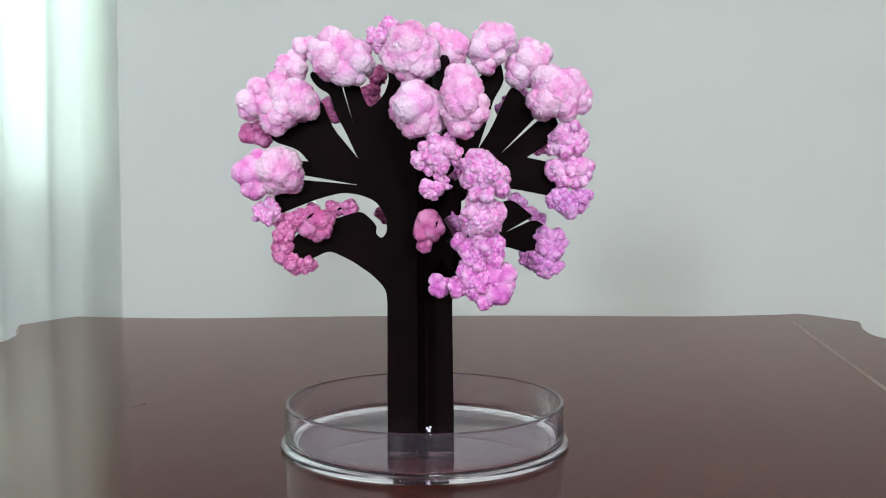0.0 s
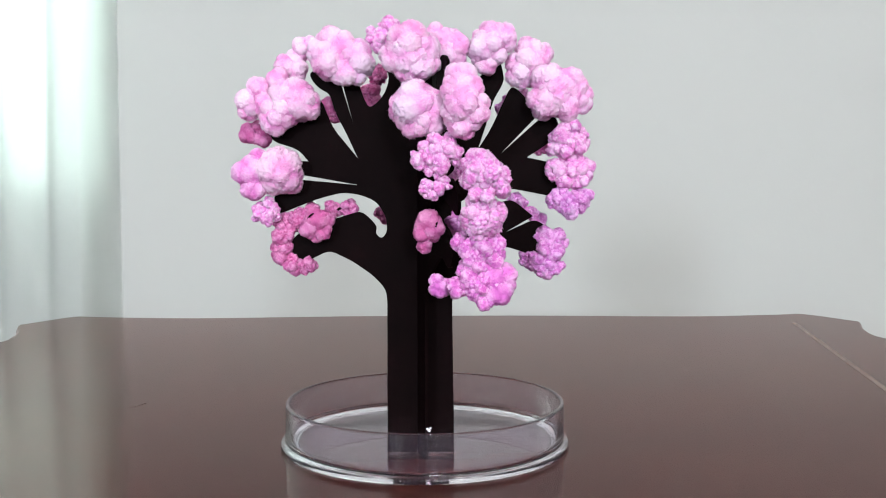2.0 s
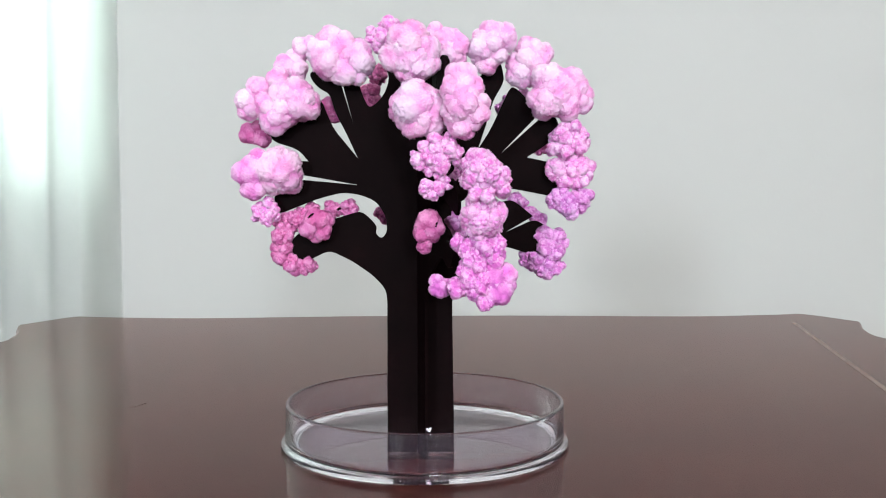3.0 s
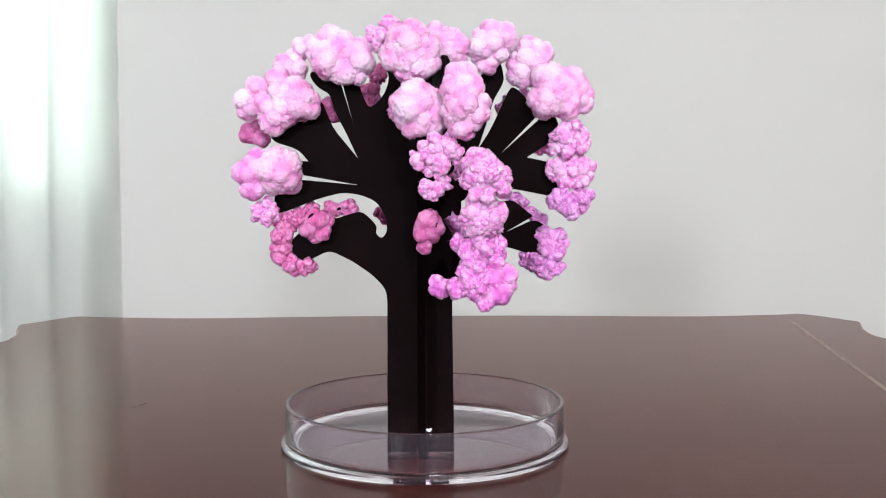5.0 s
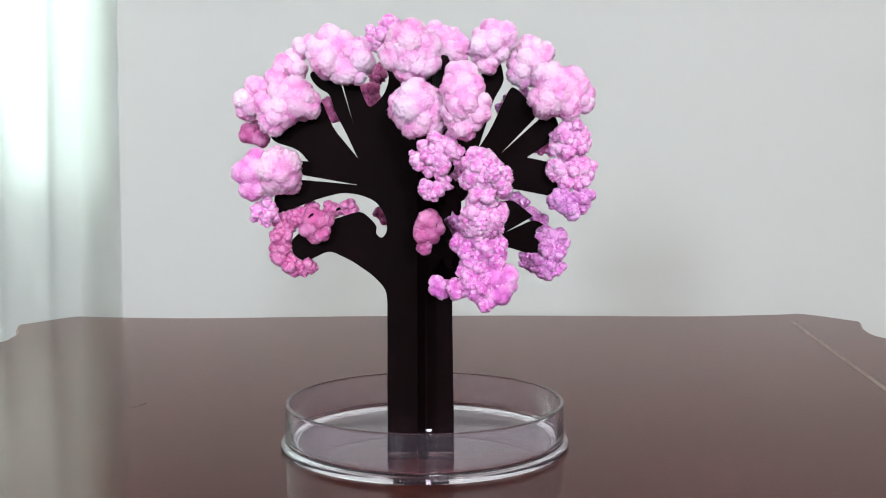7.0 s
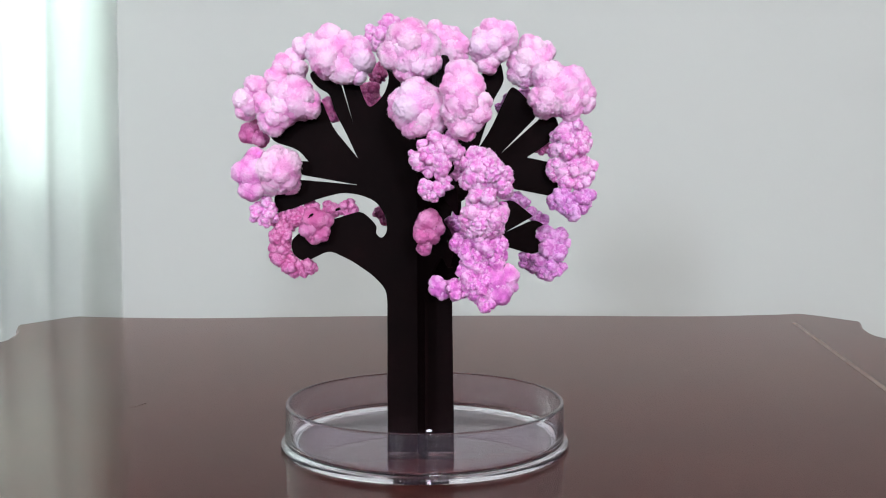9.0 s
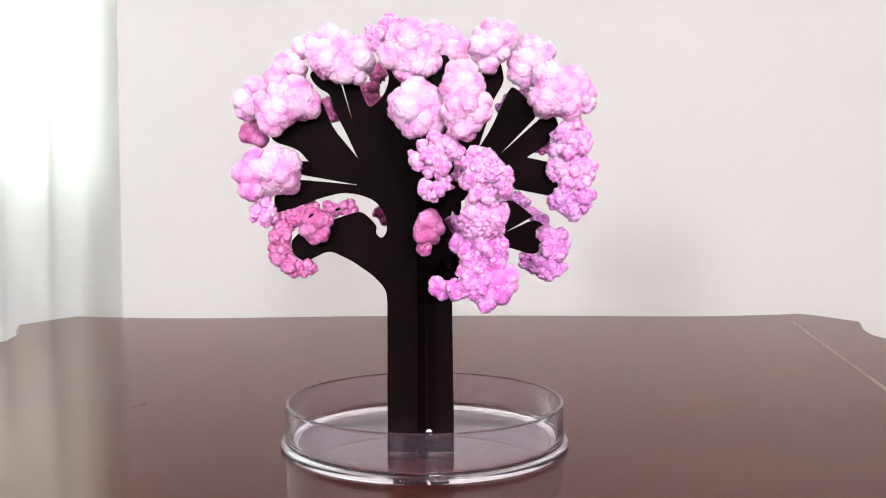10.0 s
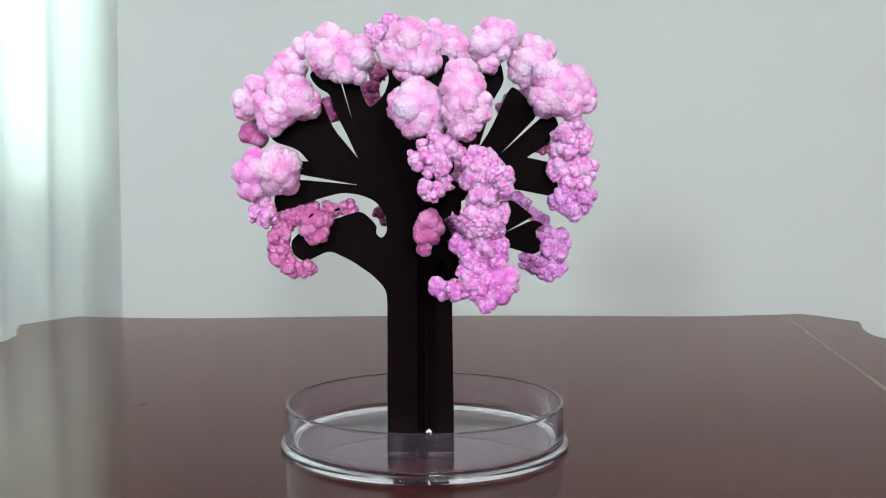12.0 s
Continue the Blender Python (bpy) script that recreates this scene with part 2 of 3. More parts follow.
def build_window():
    a0, a1, h0, h1 = FAR_WIN
    y = Y1 + 0.09
    win = tagged(new("window_1"), "white framed window behind a sheer curtain", "window", kind="structure")
    win.location = (0, 0, 0)
    bm = bmesh.new()
    for b in ((a0, a0 + 0.04, h0, h1), (a1 - 0.012, a1, h0, h1), (a0 + 0.04, a1 - 0.012, h0, h0 + 0.04), (a0 + 0.04, a1 - 0.012, h1 - 0.04, h1)):
        box(bm, b[0], b[1], y, y + 0.04, b[2], b[3], 0.004)
    part("window_frame", bm, TRIM, win)


def build_curtain():
    """A sheer curtain in soft folds, in front of the far window."""
    cur = tagged(new("sheer_curtain"), "sheer pale green curtain hanging in soft folds before a bright window", "curtain")
    x_in, x_out, top, foot, y = -0.322, -1.32, 1.55, -0.66, Y1 + 0.0004
    bm = bmesh.new()
    cols, rows_n = 700, 24
    grid = []
    for j in range(rows_n + 1):
        z = top + (foot - top) * j / rows_n
        line = []
        for i in range(cols + 1):
            s = i / cols
            x = x_in + (x_out - x_in) * s
            d = x_in - x
            # the inner edge turns back to the wall in a soft curve
            near = min(1.0, d / 0.026)
            near = near * near * (3 - 2 * near)
            stand = 0.042 * near
            lean = 0.003 * math.sin(3.1 * z + 9 * x)
            pleat = ((d - 0.060 - lean + 0.024) % 0.048 - 0.024) / 0.0085
            second = ((d - 0.038 - 2 * lean + 0.055) % 0.11 - 0.055) / 0.014
            fold = near * (0.0012 * math.sin(2 * math.pi * d / 0.037 + 2.0) + 0.008 * math.exp(-pleat * pleat) - 0.005 * math.exp(-second * second))
            line.append(bm.verts.new((x, y - stand + fold * (0.9 + 0.1 * math.sin(2.2 * z + 30 * x)), z)))
        grid.append(line)
    for a, b in zip(grid, grid[1:]):
        for i in range(cols):
            bm.faces.new((a[i], a[i + 1], b[i + 1], b[i]))
    bmesh.ops.solidify(bm, geom=bm.faces[:], thickness=0.0006)
    part("curtain_cloth", bm, SHEER, cur, smooth=True)
    bm = bmesh.new()
    bmesh.ops.create_cone(bm, cap_ends=True, segments=20, radius1=0.009, radius2=0.009, depth=1.15, matrix=pose(-0.82, y - 0.040, top + 0.004, 0, 90, 0))
    part("curtain_rod", bm, TRIM, cur, smooth=True)


# ---- the table ----
def table_outline(grow):
    """Half of a shaped top with stepped corners, mirrored; grow: how far the moulding stands out."""
    half = [(0.0, 0.3065), (0.06, 0.3055), (0.16, 0.2985), (0.225, 0.306), (0.242, 0.308), (0.259, 0.276), (0.2606, 0.270), (0.252, 0.250), (0.246, 0.232),
            (0.243, 0.2186), (0.2435, 0.205), (0.255, 0.175), (0.272, 0.10), (0.277, -0.1), (0.274, -0.42), (0.26, -0.47), (0.26, -0.52), (0.235, -0.545), (0.1, -0.54), (0.0, -0.542)]
    pts = half + [(-x, y) for x, y in half[-2:0:-1]]
    path = smooth_path(pts, 4)
    if not grow:
        return path
    n, out = len(path), []
    for i, p in enumerate(path):
        t = (path[(i + 1) % n] - path[i - 1]).normalized()
        out.append(p + grow * Vector((-t.y, t.x)))
    return out


def build_table():
    table = tagged(new("side_table"), "dark polished mahogany table with shaped corners", "table")
    table.matrix_basis = pose(0.0089, 0, Z0, 0, 0, 1.65)
    up = -Z0
    bm = bmesh.new()
    tiers = [(0.0, up), (0.0012, up - 0.0006), (0.0022, up - 0.003), (0.0022, up - 0.006), (0.006, up - 0.008), (0.0085, up - 0.012), (0.0085, up - 0.020), (0.002, up - 0.024)]
    loops = [[bm.verts.new((p.x, p.y, z)) for p in table_outline(g)] for g, z in tiers]
    n = len(loops[0])
    for a, b in zip(loops, loops[1:]):
        for i in range(n):
            bm.faces.new((a[i], b[i], b[(i + 1) % n], a[(i + 1) % n]))
    bm.faces.new(loops[0]), bm.faces.new(loops[-1][::-1])
    bmesh.ops.recalc_face_normals(bm, faces=bm.faces)
    top = part("tabletop", bm, WOOD, table)
    for x0, x1, y0, y1 in ((-0.21, 0.21, 0.235, 0.255), (-0.21, 0.21, -0.475, -0.455), (-0.23, -0.21, -0.455, 0.235), (0.21, 0.23, -0.455, 0.235)):
        part("apron", box(bmesh.new(), x0, x1, y0, y1, up - 0.105, up - 0.024, 0.002), WOOD, table)
    for x in (-0.2, 0.2):
        for y in (-0.445, 0.225):
            bm = bmesh.new()
            lathe(bm, [(0, 0), (0.012, 0), (0.014, 0.03), (0.018, 0.3), (0.022, 0.55), (0.018, 0.60), (0.026, 0.62), (0.026, up - 0.0245), (0, up - 0.0245)], 20)
            leg = part("leg", bm, WOOD, table, smooth=True)
            leg.location = (x, y, 0)
    # a thin inlaid line along one side of the top, and a short scratch
    bm = bmesh.new()
    a, b = Vector((0.2181, 0.2660)), Vector((0.163, 0.02))
    side = Vector((b.y - a.y, a.x - b.x)).normalized() * 0.0013
    slab(bm, [a + side, b + side, b - side, a - side], up - 0.001, up + 0.0001)
    part("inlay_line", bm, INLAY, top, "thin lighter inlaid line")
    bm = bmesh.new()
    slab(bm, [(-0.1262, 0.0508), (-0.1235, 0.0502), (-0.1205, 0.0560), (-0.1212, 0.0572), (-0.1232, 0.0516)], up - 0.001, up + 0.0001)
    part("scratch", bm, SCRATCH, top, "short dark scratch")
    return table


# ---- the dish ----
DISH = (-0.0058, 0.0)


def build_dish():
    bm = bmesh.new()
    profile = [(0, 0.0007), (0.0405, 0.0007), (0.0416, 0.0007), (0.0420, 0.0001), (0.0424, 0.0), (0.0454, 0.0), (0.0459, 0.0002), (0.0460, 0.0006), (0.0460, 0.0012),
               (0.0458, 0.0016), (0.0451, 0.0018), (0.0447, 0.0021), (0.0446, 0.0027), (0.04458, 0.0034), (0.0444, 0.0129), (0.0444, 0.0135), (0.0443, 0.0138), (0.0440, 0.0139),
               (0.0436, 0.0139), (0.0433, 0.0138), (0.0432, 0.0135), (0.0432, 0.0129), (0.0431, 0.0042), (0.0430, 0.0032), (0.0426, 0.0023), (0.0418, 0.0018), (0.0408, 0.0017), (0, 0.0017)]
    lathe(bm, profile, 160)
    dish = tagged(part("petri_dish", bm, PLASTIC, smooth=True), "round clear plastic dish with a flared foot on the tabletop", "dish")
    dish.location = (DISH[0], DISH[1], 0.0001)
    dish.visible_shadow = False
    return dish


# ---- the paper tree with its grown crystals ----
JOINT = (-0.0073, -0.020)
CARD_ANGLE = 18.0
LEFT_HALF = [(-9.4, 1.8), (-9.3, 48.4), (-9.9, 51.7), (-13.6, 55.6), (-19.5, 59.7), (-26.5, 63.1), (-33.8, 59.4), (-37.5, 61.9), (-38.0, 66.1), (-32.9, 70.0), (-23.6, 72.8), (-16.9, 74.9), (-12.2, 70.3), (-12.9, 68.0), (-10.9, 66.4), (-9.2, 68.6), (-9.5, 72.8), (-12.2, 77.4), (-16.9, 79.5), (-22.7, 80.2), (-30.3, 78.2), (-42.1, 73.5), (-43.0, 79.5), (-35.8, 84.1), (-17.7, 82.4), (-36.1, 85.7), (-37.2, 89.6), (-32.5, 89.4), (-35.5, 92.9), (-43.5, 95.4), (-43.8, 101.2), (-35.1, 103.7), (-29.0, 108.3), (-25.1, 99.1), (-17.8, 90.2), (-21.4, 97.9), (-24.6, 104.0), (-26.0, 109.3), (-29.6, 110.9), (-32.6, 115.2), (-27.5, 117.5), (-23.8, 115.6), (-19.1, 100.1), (-23.2, 115.6), (-18.3, 116.6), (-17.0, 110.3), (-14.7, 105.0), (-12.4, 106.3), (-9.7, 109.5), (-8.3, 114.4), (-11.3, 120.2), (-8.3, 125.1), (0.2, 127.6)]
RIGHT_HALF = [(10.7, 1.8), (10.0, 48.4), (11.0, 53.4), (14.2, 58.5), (19.3, 62.7), (25.1, 64.4), (34.4, 61.6), (37.3, 63.9), (34.2, 69.1), (37.2, 70.7), (34.4, 72.3), (25.6, 68.3), (34.0, 73.2), (27.6, 78.4), (18.4, 75.0), (12.5, 71.7), (10.7, 69.5), (9.3, 70.3), (9.5, 73.7), (11.3, 76.7), (16.7, 80.0), (27.6, 81.4), (41.5, 78.7), (41.0, 88.7), (32.1, 90.6), (37.6, 94.1), (41.7, 97.9), (40.9, 102.5), (37.2, 103.2), (24.4, 91.7), (35.5, 103.2), (31.6, 108.3), (27.5, 112.0), (24.0, 104.5), (21.3, 98.7), (17.7, 93.1), (20.0, 100.1), (22.3, 107.8), (25.5, 112.8), (24.1, 119.4), (20.3, 117.7), (17.5, 112.8), (10.0, 113.6), (5.8, 118.6), (3.3, 126.0)]


def card_mesh(bm, left, right, thick):
    """A card cut to a tree: both halves' outlines from the foot to the crown, in millimetres."""
    outline = [Vector(p) * 0.001 for p in left] + [Vector(p) * 0.001 for p in right[::-1]]
    outline = [p for i, p in enumerate(outline) if (p - outline[i - 1]).length > 0.0003]
    soft, n = [], len(outline)
    for i, p in enumerate(outline):
        a, b = outline[i - 1], outline[(i + 1) % n]
        turn = (p - a).angle(b - p)
        if 0.12 < turn < 1.9 and p.y > 0.01:
            q0, q1 = (p + (q - p) * min(0.42, 0.0022 / (q - p).length) for q in (a, b))
            for t in (0.0, 0.35, 0.65, 1.0):
                soft.append((1 - t) ** 2 * q0 + 2 * t * (1 - t) * p + t * t * q1)
        else:
            soft.append(p)
    n = len(soft)
    flat, rim, tris = geometry.delaunay_2d_cdt(soft, [], [list(range(n))], 1, 1e-7)[:3]
    front, back = ([bm.verts.new((p.x, s * thick / 2, p.y)) for p in flat] for s in (-1, 1))
    for tri in tris:
        bm.faces.new([front[i] for i in tri]), bm.faces.new([back[i] for i in reversed(tri)])
    for e in [e for e in bm.edges if e.is_boundary and e.verts[0].co.y < 0]:
        i, j = (front.index(v) for v in e.verts)
        bm.faces.new((front[i], front[j], back[j], back[i]))
    bmesh.ops.recalc_face_normals(bm, faces=bm.faces)
    return bm


def unit_points(count, rng, jitter=0.55):
    k = np.arange(count) + 0.5
    phi, th = np.arccos(1 - 2 * k / count), np.pi * (1 + 5 ** 0.5) * k
    p = np.c_[np.cos(th) * np.sin(phi), np.sin(th) * np.sin(phi), np.cos(phi)]
    p += rng.normal(0, jitter / count ** 0.5, p.shape)
    return p / np.linalg.norm(p, axis=1)[:, None]


def grains(dirs, count, rng, out, size, floor=0.92):
    """How far a ball reaches in each direction whose skin is made of round grains of that size, set at that distance out."""
    cosines = np.clip(dirs @ unit_points(count, rng).T, -1, 1)
    sizes = size * rng.uniform(0.82, 1.15, count)
    under = sizes ** 2 - out ** 2 * (1 - cosines ** 2)
    reach = np.where((under > 0) & (cosines > 0), out * cosines + np.sqrt(np.maximum(under, 0)), 0)
    return np.maximum(reach.max(axis=1), out * floor)


def lobe_mesh(name, seed, points, big, fine, prickle, needles):
    """A ball of crystals of radius about 1: grains in two sizes, each (count, distance out, size, ...), the fine ones worn down by a power; every point of the skin pricks out by chance, and needles stand on it."""
    rng = np.random.RandomState(seed)
    bm = bmesh.new()
    for d in unit_points(points, rng, 0.5):
        bm.verts.new(d)
    bmesh.ops.convex_hull(bm, input=bm.verts[:])
    dirs = np.array([v.co[:] for v in bm.verts])
    r = grains(dirs, *big[:1], rng, *big[1:]) * grains(dirs, fine[0], rng, fine[1], fine[2]) ** fine[3]
    tips = r + prickle * (np.minimum(rng.exponential(1.0, len(dirs)), 3.0) - 0.7)
    for v, d, k in zip(bm.verts, dirs, tips):
        v.co = Vector(d * k)
    for i in rng.choice(len(dirs), needles, replace=False):
        d = Vector(dirs[i] + rng.normal(0, 0.36, 3)).normalized()
        foot = Vector(dirs[i] * (r[i] - 0.008))
        side = d.orthogonal().normalized() * rng.uniform(0.014, 0.026)
        other = d.cross(side)
        tip = bm.verts.new(foot + d * prickle * rng.uniform(2.0, 4.5))
        ring = [bm.verts.new(foot + side * math.cos(q) + other * math.sin(q)) for q in (0, 2.1, 4.2)]
        for j in range(3):
            bm.faces.new((ring[j], ring[(j + 1) % 3], tip))
    me = mesh_of(name, bm, PALE, True)
    me.materials.clear()
    # distance from the lobe's centre; the crystal colour deepens where it is small
    me.attributes.new("skin_radius", "FLOAT", "POINT").data.foreach_set("value", [v.co.length for v in me.vertices])
    return me


# for large, middling and small lobes
BALLS = [[lobe_mesh("crystal_ball", 10 + i, n, (8, 0.43, 0.585), (n // 22, 0.95, 0.13, 0.15), 0.034, k) for i in range(4)] for n, k in ((2900, 700), (1400, 300), (600, 100))]
KNOBBLY = [[lobe_mesh("crystal_knob", 30 + i, n, (30, 0.75, 0.27, 0.76), (n // 14, 0.945, 0.11, 0.25), 0.055, k) for i in range(4)] for n, k in ((3000, 600), (1500, 250), (600, 80))]
POMPOMS = [lobe_mesh("crystal_pompom", 50 + i, 640, (8, 0.44, 0.575), (44, 0.95, 0.15, 0.25), 0.07, 150) for i in range(5)]
# tone of a cluster: crystal material, lobe shapes, label
TONES = {
    "p": (PALE, BALLS, "fluffy pale pink ball of grown crystals"), "c": (PINK, KNOBBLY, "knobbly pink clump of grown crystals"),
    "m": (BRIGHT, KNOBBLY, "drooping bright pink clump of grown crystals"), "s": (SEAM, BALLS, "added filler lobes painted the deep pink of the seams"), "v": (VIOLET, KNOBBLY, "violet pink clump of grown crystals"),
    "w": (WHITE, KNOBBLY, "tiny white crystals stuck to the foot of the trunk"), "d": (DEEP_SHADED, KNOBBLY, "deep magenta pink crystals, crown shade painted into their colour"),
    "q": (PINK, BALLS, "fluffy soft pink ball of grown crystals"), "b": (BRIGHT, BALLS, "fluffy bright pink ball of grown crystals"), "e": (DEEP_SHADED, BALLS, "fluffy ball of grown crystals, deep pink with shade painted in")}
SWELL = {"p": 1.10, "c": 1.0, "m": 1.0, "d": 1.12, "v": 1.0, "w": 1.0, "b": 1.08, "q": 1.10, "e": 1.16}
SEAM_FILL = {"p": "s", "c": "m", "m": "m", "d": "d", "v": "v", "w": "w", "b": "m", "q": "m", "e": "d"}
MESHES = {}
CROWN = Vector((0.0, 0.0, 0.085))
GROWING = []
dice = random.Random(7)


def grown_mesh(tone, radius):
    mat, shapes, label = TONES[tone]
    base = dice.choice(POMPOMS if shapes is KNOBBLY and radius <= 0.0021 else shapes[0 if radius > 0.0032 and tone not in "scmvd" else 1 if radius > 0.0015 else 2])
    key = (base.name, mat.name)
    if key not in MESHES:
        MESHES[key] = base.copy()
        MESHES[key].materials.append(mat)
    return MESHES[key]


def any_turn():
    return Euler([dice.uniform(0, 6.28) for _ in range(3)]).to_matrix().to_4x4()


def blossom(tone, lobes):
    """One clump of crystals on a twig; lobes: millimetres right of the stem, towards the viewer, up, and radius, when full grown."""
    spots = [(Vector((a, -w, z)) * 0.001, r * 0.00106) for a, w, z, r in lobes]
    mean = sum((p for p, r in spots), Vector()) / len(spots)
    root = mean + (CROWN - mean) * 0.18
    spots = [(p + (mean - p) * 0.03, r * SWELL[tone], tone) for p, r in spots]
    # added filler lobes paint dye and bounced pink light into seams between neighbours
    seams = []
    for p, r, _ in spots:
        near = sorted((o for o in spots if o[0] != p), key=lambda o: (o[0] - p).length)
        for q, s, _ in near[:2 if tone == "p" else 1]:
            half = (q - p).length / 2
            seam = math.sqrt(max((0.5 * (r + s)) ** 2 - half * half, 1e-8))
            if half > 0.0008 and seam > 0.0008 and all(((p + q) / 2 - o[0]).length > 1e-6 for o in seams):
                seams.append(((p + q) / 2, min(seam, 0.95 * r) * 0.95, SEAM_FILL[tone]))
    # fluffy knobs grow all round knobbly clumps, over a core painted deeper in hollows
    knobs = []
    if tone in "cmvd":
        for p, r, _ in spots:
            for _ in range(max(2, round(7 * min(1.0, r / 0.003)))):
                way = (Vector([dice.gauss(0, 1) for _ in range(3)]).normalized() + (p - mean).normalized() * 0.5 + Vector((0, -0.5, 0))).normalized()
                knobs.append((p + way * r * dice.uniform(0.62, 0.86), min(r * 0.66, 0.001 * dice.uniform(1.2, 2.2)), tone))
        spots = [(p, r * 0.90, tone) for p, r, _ in spots]
    spots.sort(key=lambda s: (s[0] - mean).length)
    spots += seams + knobs
    # the innermost lobe is the clump itself and stays; the others are its parts and creep outwards
    heart, radius, _ = spots[0]
    core = grown_mesh(tone, radius).copy()
    core.transform(any_turn() @ Matrix.Diagonal((radius, radius, radius, 1)))
    clump = tagged(new("crystal_clump", core), TONES[tone][2])
    clump.parent = TREE
    clump.location = heart
    for p, radius, kind in spots[1:]:
        out = p - root
        grown = 0.0013 * min(1.0, out.length / 0.006) * dice.uniform(0.75, 1.15)
        ob = new("crystal_lobe", grown_mesh(kind, radius))
        ob.parent = clump
        ob.scale = [radius * dice.uniform(0.95, 1.06) for _ in range(3)]
        GROWING.append((ob, Matrix.Translation(p - heart) @ any_turn(), out.normalized() * grown))


def build_tree():
    tree = tagged(new("crystal_tree"), "dark paper tree with fluffy pink crystal blossom in a clear dish", "paper tree")
    tree.location = (JOINT[0], JOINT[1], 0.0)
    part("paper_card", card_mesh(bmesh.new(), LEFT_HALF, RIGHT_HALF, 0.0009), CARD, tree, "dark brown card cut to the shape of a branching tree")
    cross = part("paper_card", card_mesh(bmesh.new(), LEFT_HALF, [(-x * 0.88, z) for x, z in LEFT_HALF], 0.0009), CARD, tree, "dark brown card slotted crosswise into the other")
    cross.matrix_basis = pose(0, 0, 0, 0, 0, CARD_ANGLE - 90)
    # tips of the card that the crystals have not covered
    for a, w, z, tilt, long in ((5.5, 28.9, 71.2, 8, 1.7), (-31.0, 7.2, 73.3, 48, 1.5), (-24.2, -3.4, 75.2, 70, 1.5)):
        bm = bmesh.new()
        bmesh.ops.create_icosphere(bm, subdivisions=2, radius=1.0)
        bm.transform(pose(a * 0.001, -w * 0.001, z * 0.001, 0, tilt, 0) @ Matrix.Diagonal((0.0005, 0.0014, long * 0.001, 1)))
        part("twig_tip", bm, CARD, tree, "bare dark tip of a paper twig", smooth=True)
    return tree


def build_blossoms():
    blossom("p", [(-26.0, 4.9, 125.3, 3.6), (-26.6, 6.4, 118.4, 4.7), (-17.5, 5.2, 120.2, 4.7), (-21.4, 6.5, 116.3, 4.2), (-18.2, 4.8, 114.3, 3.3), (-21.8, 6.3, 121.7, 3.9), (-29.2, 5.6, 121.3, 3.3)])
    blossom("p", [(-35.5, -9.4, 124.2, 2.9), (-38.6, -9.9, 121.0, 2.9), (-33.4, -10.0, 126.8, 2.1)])
    blossom("p", [(-49.7, 5.4, 106.5, 3.9), (-46.6, 6.7, 110.2, 3.2), (-40.9, 6.0, 114.1, 3.3), (-35.4, 5.9, 107.7, 5.4), (-32.1, 5.5, 105.5, 4.2), (-42.0, 6.2, 101.2, 4.2), (-44.1, 6.8, 105.5, 3.3), (-38.1, 6.4, 103.9, 4.2), (-50.2, 5.7, 104.0, 2.9), (-38.8, 6.9, 109.5, 3.6)])
    blossom("p", [(-41.3, -7.5, 119.2, 3.1), (-37.1, -7.9, 117.0, 3.1)])
    blossom("e", [(-51.0, -3.9, 97.7, 2.7), (-47.7, -4.0, 96.3, 2.4), (-49.6, -3.9, 100.4, 1.7)])
    blossom("q", [(-48.6, 6.3, 85.6, 4.4), (-47.4, 5.0, 89.6, 3.6), (-48.6, 6.4, 81.0, 3.5), (-45.0, 3.0, 85.4, 4.2)])
    blossom("p", [(-40.3, 6.8, 86.6, 5.6), (-38.6, 5.6, 83.6, 3.9), (-42.3, 6.0, 83.2, 3.6), (-40.6, 5.4, 90.0, 3.2)])
    blossom("c", [(-47.0, 4.5, 74.8, 2.0), (-44.4, 5.3, 72.8, 2.0), (-45.9, 5.2, 72.0, 1.3), (-42.8, 4.2, 75.1, 1.7), (-44.5, 4.6, 77.1, 1.8), (-48.4, 3.8, 72.4, 1.3), (-41.9, 4.5, 72.8, 1.2)])
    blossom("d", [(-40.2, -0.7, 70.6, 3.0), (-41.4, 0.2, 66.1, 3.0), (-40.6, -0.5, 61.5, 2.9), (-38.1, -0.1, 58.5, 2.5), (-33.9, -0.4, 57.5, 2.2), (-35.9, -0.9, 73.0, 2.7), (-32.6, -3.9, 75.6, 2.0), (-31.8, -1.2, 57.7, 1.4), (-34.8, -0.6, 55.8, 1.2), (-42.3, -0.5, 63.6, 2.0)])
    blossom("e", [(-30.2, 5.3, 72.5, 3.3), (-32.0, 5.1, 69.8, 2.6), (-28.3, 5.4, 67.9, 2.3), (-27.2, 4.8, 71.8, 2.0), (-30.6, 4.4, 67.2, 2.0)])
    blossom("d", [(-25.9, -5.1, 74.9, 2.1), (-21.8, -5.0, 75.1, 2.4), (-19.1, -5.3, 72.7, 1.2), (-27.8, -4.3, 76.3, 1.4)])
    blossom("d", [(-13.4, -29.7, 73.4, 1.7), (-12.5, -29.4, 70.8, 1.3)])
    blossom("e", [(-26.9, -5.6, 105.4, 2.7), (-25.8, -5.6, 103.4, 2.0), (-28.1, -5.4, 106.9, 1.7)])
    blossom("c", [(-9.4, -10.6, 131.4, 3.1), (-11.6, -10.1, 128.2, 2.6), (-15.0, -10.6, 128.7, 2.1), (-12.8, -11.4, 125.4, 2.1), (-7.1, -11.7, 130.6, 2.1), (-8.6, -11.5, 127.1, 2.4), (-16.3, -11.5, 126.2, 1.4)])
